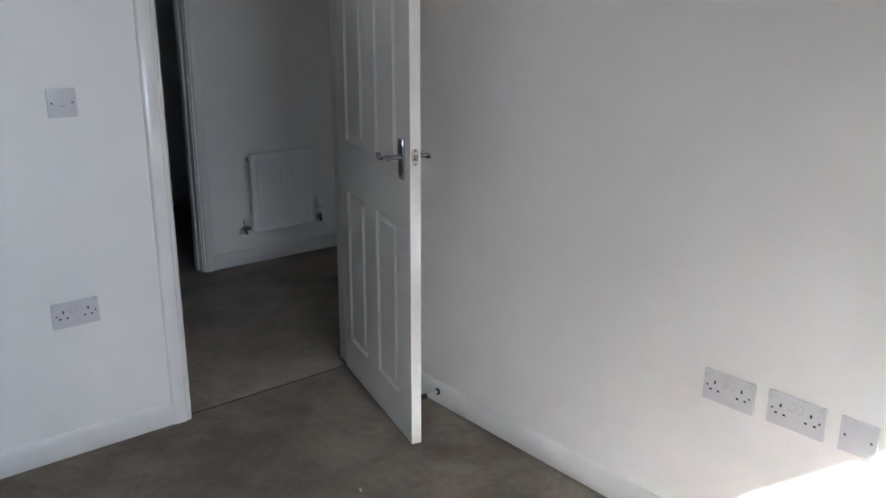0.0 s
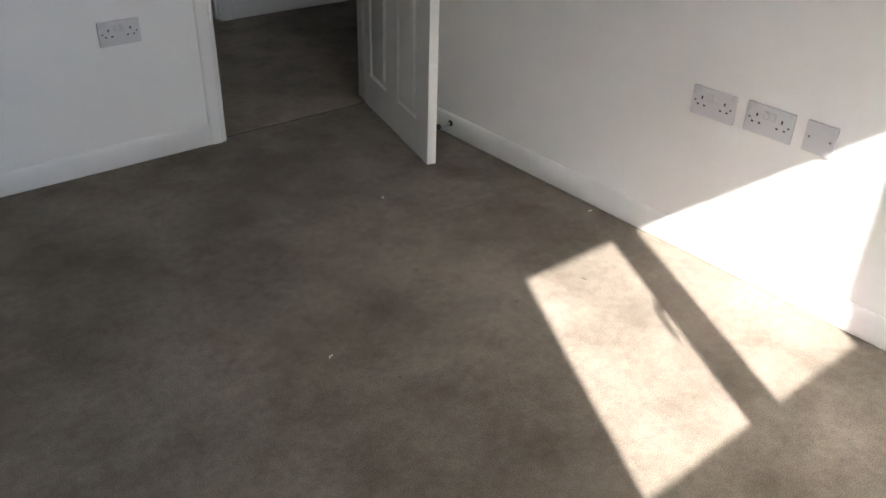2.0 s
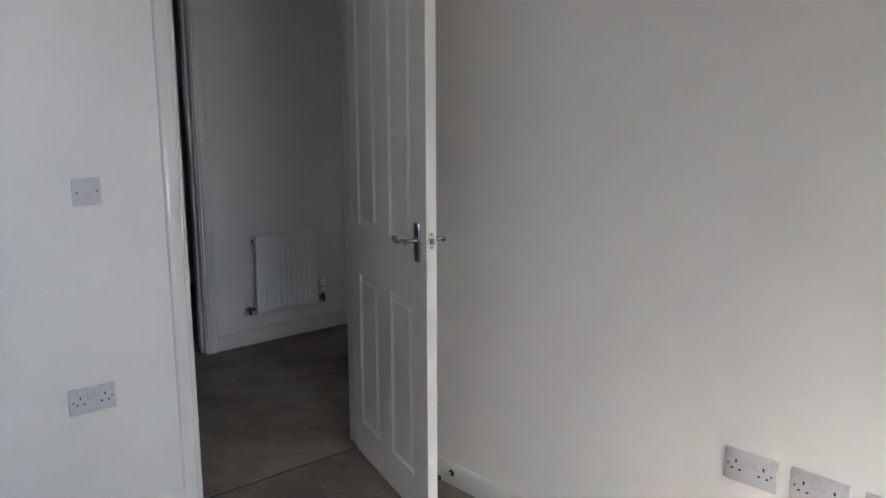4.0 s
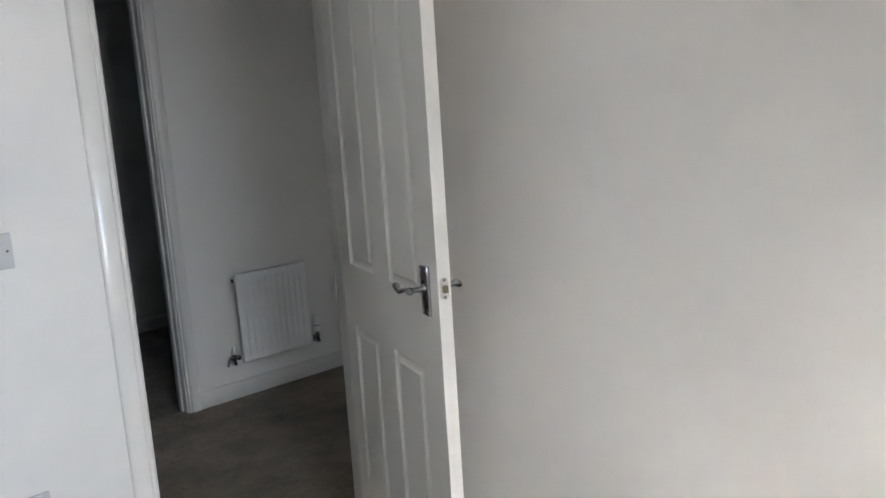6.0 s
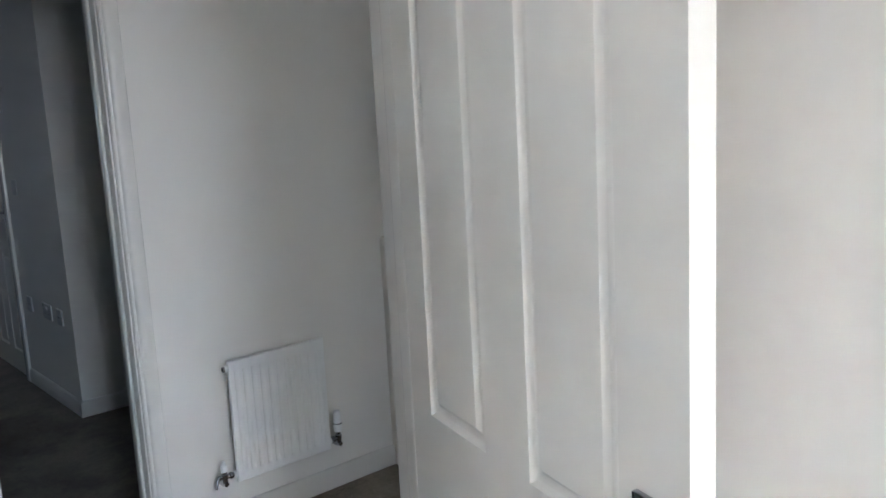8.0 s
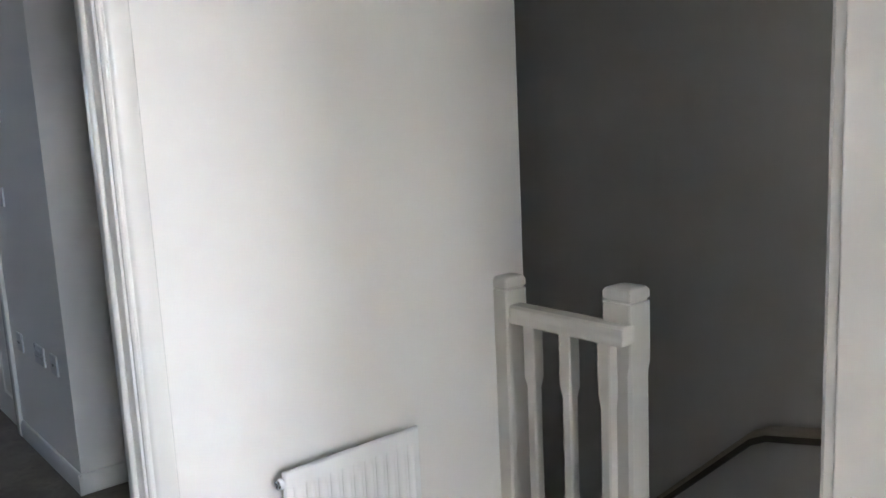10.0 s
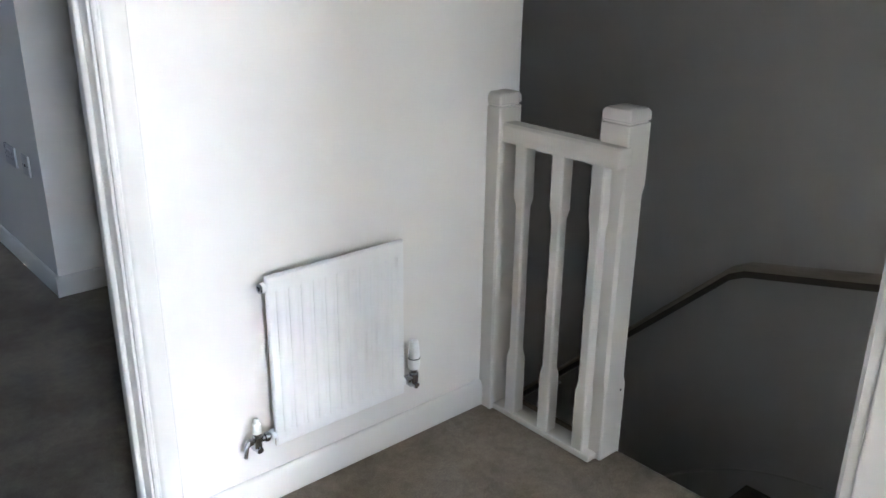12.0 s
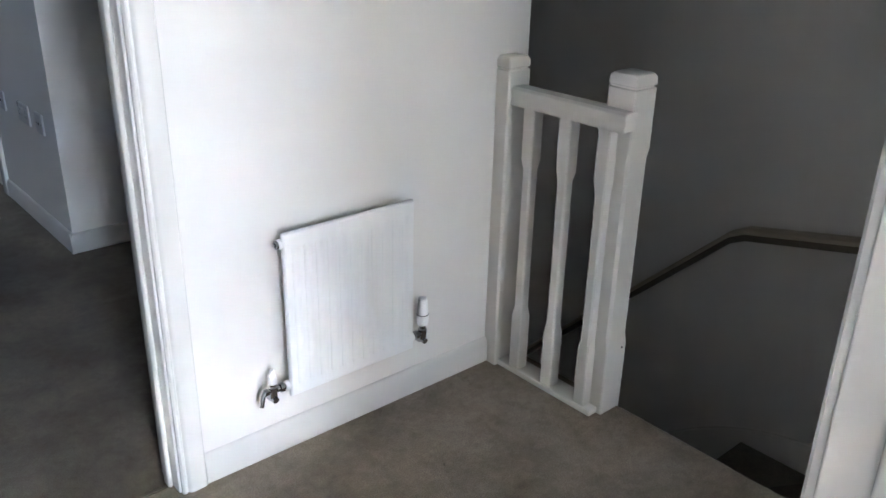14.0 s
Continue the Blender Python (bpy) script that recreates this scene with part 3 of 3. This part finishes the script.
def stop_chamfer_post(bm, cx, cy, half, z0, z1, lo, hi, waist, cap=False, cut=0.30):
    """A square post whose corners are planed off between the heights lo and hi (to an octagon of half-width waist)."""
    rows = []
    c = 0.0035
    levels = [(z0, half, c), (lo, half, c), (lo + 0.028, waist, waist * cut), (hi - 0.028, waist, waist * cut), (hi, half, c)]
    if cap:
        levels += [(z1 - 0.040, half, c), (z1 - 0.038, half - 0.005, c), (z1 - 0.033, half - 0.005, c), (z1 - 0.031, half, c), (z1 - 0.012, half, c), (z1 - 0.003, half - 0.006, c), (z1, half - 0.014, c)]
    else:
        levels += [(z1, half, c)]
    for z, h, k in levels:
        rows.append([bm.verts.new((cx + x, cy + y, z)) for x, y in ((h - k, -h), (h, -h + k), (h, h - k), (h - k, h), (-h + k, h), (-h, h - k), (-h, -h + k), (-h + k, -h))])
    for p, q in zip(rows, rows[1:]):
        for i in range(8):
            bm.faces.new((p[i], p[(i + 1) % 8], q[(i + 1) % 8], q[i]))
    bm.faces.new(rows[0][::-1])
    bm.faces.new(rows[-1])
    bmesh.ops.recalc_face_normals(bm, faces=bm.faces[:])
    return bm


bal = thing("balustrade", pose(0, 0, 0), "white painted balustrade with newel posts guarding the stairwell", "balustrade")
part("newel_post", stop_chamfer_post(bmesh.new(), 1.126, 1.190, 0.0445, -0.30, 0.999, 0.22, 0.80, 0.0425, True, 0.20), IVORY, bal, "square chamfered newel post with block cap")
part("half_newel", stop_chamfer_post(bmesh.new(), 1.078, 1.588, 0.043, 0.0, 0.990, 0.16, 0.80, 0.0425, True, 0.13), IVORY, bal)
rb = bmesh.new()
rsec = [(-0.028, 0), (0.028, 0), (0.030, 0.012), (0.0275, 0.018), (0.0275, 0.030), (0.030, 0.037), (0.029, 0.046), (0.020, 0.053), (-0.020, 0.053), (-0.029, 0.046), (-0.030, 0.037), (-0.0275, 0.030), (-0.0275, 0.018), (-0.030, 0.012)]
rail_rings = [[rb.verts.new((1.075 + x * f, y, 0.882 + (z - 0.0265) * f)) for x, z in rsec] for y, f in ((1.143, 0.80), (1.1445, 0.91), (1.149, 0.98), (1.155, 1.0), (1.545, 1.0))]
for p, q in zip(rail_rings, rail_rings[1:]):
    for i in range(len(rsec)):
        rb.faces.new((p[i], p[(i + 1) % len(rsec)], q[(i + 1) % len(rsec)], q[i]))
rb.faces.new(rail_rings[0])
rb.faces.new(rail_rings[-1])
bmesh.ops.recalc_face_normals(rb, faces=rb.faces[:])
part("rail", rb, IVORY, bal)
part("base_rail", boxes((1.046, 1.114, 1.160, 1.545, 0.0, 0.020), bevel=0.004), IVORY, bal)
for y in (1.478, 1.343, 1.209):
    part("baluster", stop_chamfer_post(bmesh.new(), 1.072, y, 0.021, 0.020, 0.855, 0.20, 0.705, 0.0165), IVORY, bal)


# ---- radiator ----
radiator = thing("radiator", pose(0.285, 1.596, 0.19), "small white pressed-steel panel radiator with chrome valves", "radiator")
RW, RH, RF = 0.405, 0.456, -0.058


def radiator_panel():
    bm = bmesh.new()
    n = 11
    pitch = (RW - 0.03) / n
    xs = [0.0, 0.004]
    dx = [0.0, 0.0]
    for i in range(n):
        a = 0.015 + i * pitch
        for f, d in ((0.0, 0.0), (0.16, 0.0), (0.27, 0.6), (0.36, 1.0), (0.64, 1.0), (0.73, 0.6), (0.84, 0.0)):
            xs.append(a + f * pitch)
            dx.append(d)
    xs += [RW - 0.004, RW]
    dx += [0.0, 0.0]
    zs = [0.0, 0.004, 0.030, 0.035, 0.040, 0.410, 0.415, 0.421, RH - 0.004, RH]
    dz = [0.0, 0.0, 0.0, 0.6, 1.0, 1.0, 0.6, 0.0, 0.0, 0.0]
    grid = []
    for i, x in enumerate(xs):
        col = []
        for j, z in enumerate(zs):
            edge = 0.004 if i in (0, len(xs) - 1) or j in (0, len(zs) - 1) else 0.0
            col.append(bm.verts.new((x, RF + 0.0058 * dx[i] * dz[j] + edge, z)))
        grid.append(col)
    for i in range(len(xs) - 1):
        for j in range(len(zs) - 1):
            bm.faces.new((grid[i][j], grid[i + 1][j], grid[i + 1][j + 1], grid[i][j + 1]))
    rim = [grid[i][0] for i in range(len(xs))] + [grid[-1][j] for j in range(1, len(zs))] + [grid[i][-1] for i in range(len(xs) - 2, -1, -1)] + [grid[0][j] for j in range(len(zs) - 2, 0, -1)]
    back = [bm.verts.new((v.co.x, RF + 0.013, v.co.z)) for v in rim]
    for k in range(len(rim)):
        bm.faces.new((rim[k], rim[(k + 1) % len(rim)], back[(k + 1) % len(rim)], back[k]))
    bm.faces.new(back)
    bmesh.ops.recalc_face_normals(bm, faces=bm.faces[:])
    return bm


part("panel", radiator_panel(), RAD_WHITE, radiator)
for i in range(9):
    x = 0.035 + i * 0.042
    part("fin", boxes((x, x + 0.022, RF + 0.014, RF + 0.034, 0.05, 0.40), bevel=0.002), RAD_WHITE, radiator)
for x in (0.09, 0.30):
    part("wall_bracket", boxes((x, x + 0.03, RF + 0.012, -0.001, 0.06, 0.40), bevel=0.002), STEEL, radiator)
for x, sgn in ((0.0, -1), (RW, 1)):
    for z in (0.030, RH - 0.030) if sgn < 0 else (0.030,):
        c = bmesh.new()
        turn(c, [(0.013, -0.02), (0.013, 0.006), (0.011, 0.010)], Matrix.Translation((x, RF + 0.016, z)) @ Matrix.Rotation(radians(90 * sgn), 4, "Y"), 18)
        boss = part("boss", c, RAD_WHITE, radiator)
        if z > 0.2:
            c = bmesh.new()
            turn(c, [(0.0115, 0.009), (0.0115, 0.014), (0.0075, 0.0145), (0.0075, 0.012), (0.004, 0.012), (0.004, 0.018), (0.003, 0.0185)], Matrix.Translation((x, RF + 0.016, z)) @ Matrix.Rotation(radians(90 * sgn), 4, "Y"), 12)
            part("bleed_valve", c, CHROME, boss)


def valve(name, x, sgn, thermostatic):
    """Chrome elbow valve at a lower corner, its tail running back into the wall."""
    y, z = RF + 0.016, 0.030
    bm = bmesh.new()
    tube(bm, [(x + sgn * a, y, z) for a in (0.006, 0.014, 0.016, 0.026, 0.028, 0.040)], [0.008, 0.008, 0.013, 0.013, 0.009, 0.009], 14)
    turn(bm, [(0.009, -0.022), (0.012, -0.018), (0.012, -0.004), (0.0135, 0.0), (0.0135, 0.012), (0.010, 0.016), (0.010, 0.026)], Matrix.Translation((x + sgn * 0.046, y, z)), 16)
    tube(bm, [(x + sgn * 0.046, y, z - 0.018), (x + sgn * 0.046, y + 0.012, z - 0.030), (x + sgn * 0.046, 0.0, z - 0.030)], 0.0075, 12)
    tube(bm, [(x + sgn * 0.046, y - 0.004, z - 0.022), (x + sgn * 0.046, y - 0.014, z - 0.024)], [0.010, 0.009], 12)
    v = part(name, bm, CHROME, radiator, "polished chrome radiator valve")
    bm = bmesh.new()
    at = Matrix.Translation((x + sgn * 0.046, y, z + 0.026))
    if thermostatic:
        turn(bm, [(0.0125, 0), (0.0155, 0.002), (0.0155, 0.010), (0.0175, 0.012), (0.0175, 0.030), (0.0165, 0.034), (0.0165, 0.036), (0.014, 0.075), (0.0125, 0.082), (0.0122, 0.086), (0.009, 0.088)], at, 20)
        part("thermostat_head", bm, RAD_WHITE, v, "white thermostat head")
        bm = bmesh.new()
        turn(bm, [(0.0168, 0.0335), (0.0176, 0.034), (0.0176, 0.036), (0.0168, 0.0365)], at, 20)
        part("ring", bm, DARK, v)
    else:
        turn(bm, [(0.0115, -0.004), (0.0125, 0.0), (0.011, 0.020), (0.0075, 0.024), (0.0065, 0.034), (0.005, 0.036)], at, 18)
        part("cap", bm, RAD_WHITE, v, "white lockshield cap")
        bm = bmesh.new()
        tube(bm, [(x + sgn * 0.050, y, z + 0.004), (x + sgn * 0.072, y - 0.004, z + 0.004), (x + sgn * 0.078, y - 0.006, z - 0.004), (x + sgn * 0.086, y - 0.010, z - 0.030)], [0.007, 0.007, 0.006, 0.0055], 12)
        turn(bm, [(0.010, -0.005), (0.010, 0.005)], Matrix.Translation((x + sgn * 0.066, y - 0.003, z + 0.004)) @ Matrix.Rotation(radians(90), 4, "Y"), 6)
        part("drain_cock", bm, CHROME, v)


valve("valve", 0.0, -1, False)
valve("valve", RW, 1, True)


# ---- sockets, switches and blank plates ----
def plate(name, m, w, h, label, category, group=""):
    """A face plate in local x, z, standing out along local -y."""
    t = thing(name, m, label, category, group=group)
    bm = bmesh.new()
    box(bm, -w / 2, w / 2, -0.0085, 0, -h / 2, h / 2, 0.0025, 3)
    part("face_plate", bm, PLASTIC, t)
    return t


def plate_screw(t, x, z=0.0):
    bm = bmesh.new()
    turn(bm, [(0.0035, 0), (0.0035, 0.0006), (0.0022, 0.0012)], Matrix.Translation((x, -0.0085, z)) @ Matrix.Rotation(radians(90), 4, "X"), 10)
    s = part("screw", bm, SCREW, t)
    part("slot", boxes((x - 0.0026, x + 0.0026, -0.0100, -0.0095, z - 0.0005, z + 0.0005)), DARK, s)


def double_socket(m, label, group):
    t = plate("double_socket", m, 0.147, 0.086, label, "socket", group)
    for sgn in (-1, 1):
        cx = sgn * 0.0385
        rk = boxes((sgn * 0.0105 - 0.0065, sgn * 0.0105 + 0.0065, -0.0125, -0.0080, 0.007, 0.027), bevel=0.0010)
        for v in rk.verts:      # pressed in at the lower half
            if v.co.y < -0.0100:
                v.co.y += 0.0035 * (0.027 - v.co.z) / 0.020
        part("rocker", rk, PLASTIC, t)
        # grey sheet round the rocker paints the shadow along its edges
        part("rocker_gap", boxes((sgn * 0.0105 - 0.0078, sgn * 0.0105 + 0.0078, -0.0089, -0.0082, 0.0056, 0.0284)), GAP_SHADE, t)
        for x, z, w, h in ((cx, 0.0115, 0.0050, 0.0095), (cx - 0.011, -0.0105, 0.0072, 0.0050), (cx + 0.011, -0.0105, 0.0072, 0.0050)):
            part("pin_hole", boxes((x - w / 2, x + w / 2, -0.0090, -0.0080, z - h / 2, z + h / 2)), DARK, t)
        plate_screw(t, sgn * 0.0603)
    return t


R_WALL = lambda y, z: pose(-0.0002, y, z, 0, 0, -90)
double_socket(pose(-1.133, -0.0002, 0.492), "white plastic double socket low beside the doorway", "wall sockets")
double_socket(R_WALL(-1.659, 0.493), "white plastic double socket above the skirting", "wall sockets")
double_socket(R_WALL(-1.841, 0.498), "white plastic double socket beside a blank plate", "wall sockets")
blank = plate("blank_plate", R_WALL(-1.992, 0.499), 0.088, 0.087, "white plastic blanking plate with two screws", "blank plate")
plate_screw(blank, -0.0303)
plate_screw(blank, 0.0303)
outlet = plate("outlet_plate", pose(-1.097, -0.0002, 1.161), 0.086, 0.087, "white plastic outlet plate with two screws beside the doorway", "outlet plate")
plate_screw(outlet, -0.0303)
plate_screw(outlet, 0.0303)
part("shutter", boxes((-0.0085, 0.0085, -0.0092, -0.0080, -0.008, 0.008), bevel=0.0004), PLASTIC, outlet)
part("slot", boxes((-0.0060, 0.0075, -0.0098, -0.0085, -0.0095, -0.0084)), DARK, outlet)

B_WALL = lambda y, z: pose(0.2968, y, z, 0, 0, -90)
double_socket(B_WALL(3.698, 0.512), "white plastic double socket in second bedroom", "back bedroom sockets")
for y, z, label in ((3.482, 0.512, "white plastic aerial plate with centre outlet"), (4.03, 0.510, "white plastic single plate by the closed door")):
    p = plate("aerial_plate", B_WALL(y, z), 0.086, 0.086, label, "aerial plate")
    c = bmesh.new()
    turn(c, [(0.006, 0), (0.006, 0.002), (0.003, 0.003)], Matrix.Translation((0, -0.0085, 0)) @ Matrix.Rotation(radians(90), 4, "X"), 14)
    part("outlet", c, DARK, p)
    plate_screw(p, -0.0303)
    plate_screw(p, 0.0303)
s2 = plate("light_switch", B_WALL(4.03, 1.19), 0.086, 0.086, "white plastic light switch by the closed door", "light switch")
part("rocker", boxes((-0.0075, 0.0075, -0.0115, -0.0080, -0.012, 0.012), bevel=0.0015), PLASTIC, s2)
s3 = plate("sensor_plate", B_WALL(4.06, 2.06), 0.07, 0.10, "small white wall sensor box high up", "sensor")

# ---- door stop and lint ----
stop = thing("door_stop", pose(-0.015, -0.49, 0.052, 0, -90, 0), "steel skirting door stop with black rubber tip", "door stop")
c = bmesh.new()
turn(c, [(0.013, 0), (0.013, 0.004), (0.009, 0.007)], Matrix.Identity(4), 16)
part("base", c, RUBBER, stop)
c = bmesh.new()
turn(c, [(0.0055, 0.004), (0.0055, 0.062)], Matrix.Identity(4), 14)
part("rod", c, STEEL, stop)
c = bmesh.new()
turn(c, [(0.009, 0.058), (0.0105, 0.062), (0.0105, 0.074), (0.008, 0.078)], Matrix.Identity(4), 16)
part("tip", c, RUBBER, stop)

def lint(x, y, a, size, material, label):
    c = bmesh.new()
    tube(c, [(-0.010 * size, 0, 0.002), (-0.003 * size, 0.003 * size, 0.004), (0.004 * size, -0.002 * size, 0.003), (0.010 * size, 0.002 * size, 0.002)],
         [0.001, 0.0018 * size, 0.0016 * size, 0.0008], 6)
    o = solid("lint", c, material, label, "lint", group="carpet lint")
    o.matrix_world = pose(x, y, 0.0, 0, 0, a)


for x, y, a in ((-1.209, -1.444, 40), (-0.055, -1.30, 10), (-0.575, -0.791, 75)):
    lint(x, y, a, 1.0, LINT, "tiny pale scrap of lint on the carpet")
for x, y, a, size in ((-0.400, -1.585, 110, 1.0), (-1.466, -0.965, 80, 0.5), (-0.764, -0.678, 20, 0.6), (-0.374, -0.879, 50, 0.6), (-0.773, -1.242, 140, 0.6),
                      (-0.647, -1.553, 30, 0.5), (-1.117, -1.619, 95, 0.5), (0.334, 1.008, 15, 0.7), (0.572, 1.258, 60, 0.6)):
    lint(x, y, a, size, CRUMB, "tiny dark crumb on the carpet")

# screw hole left in the newel post
c = bmesh.new()
turn(c, [(0.0035, -0.001), (0.0035, 0.0006), (0.002, 0.0008)], Matrix.Translation((1.150, 1.1455, 0.205)) @ Matrix.Rotation(radians(90), 4, "X"), 10)
part("screw_hole", c, DARK, bal, "small dark screw hole")
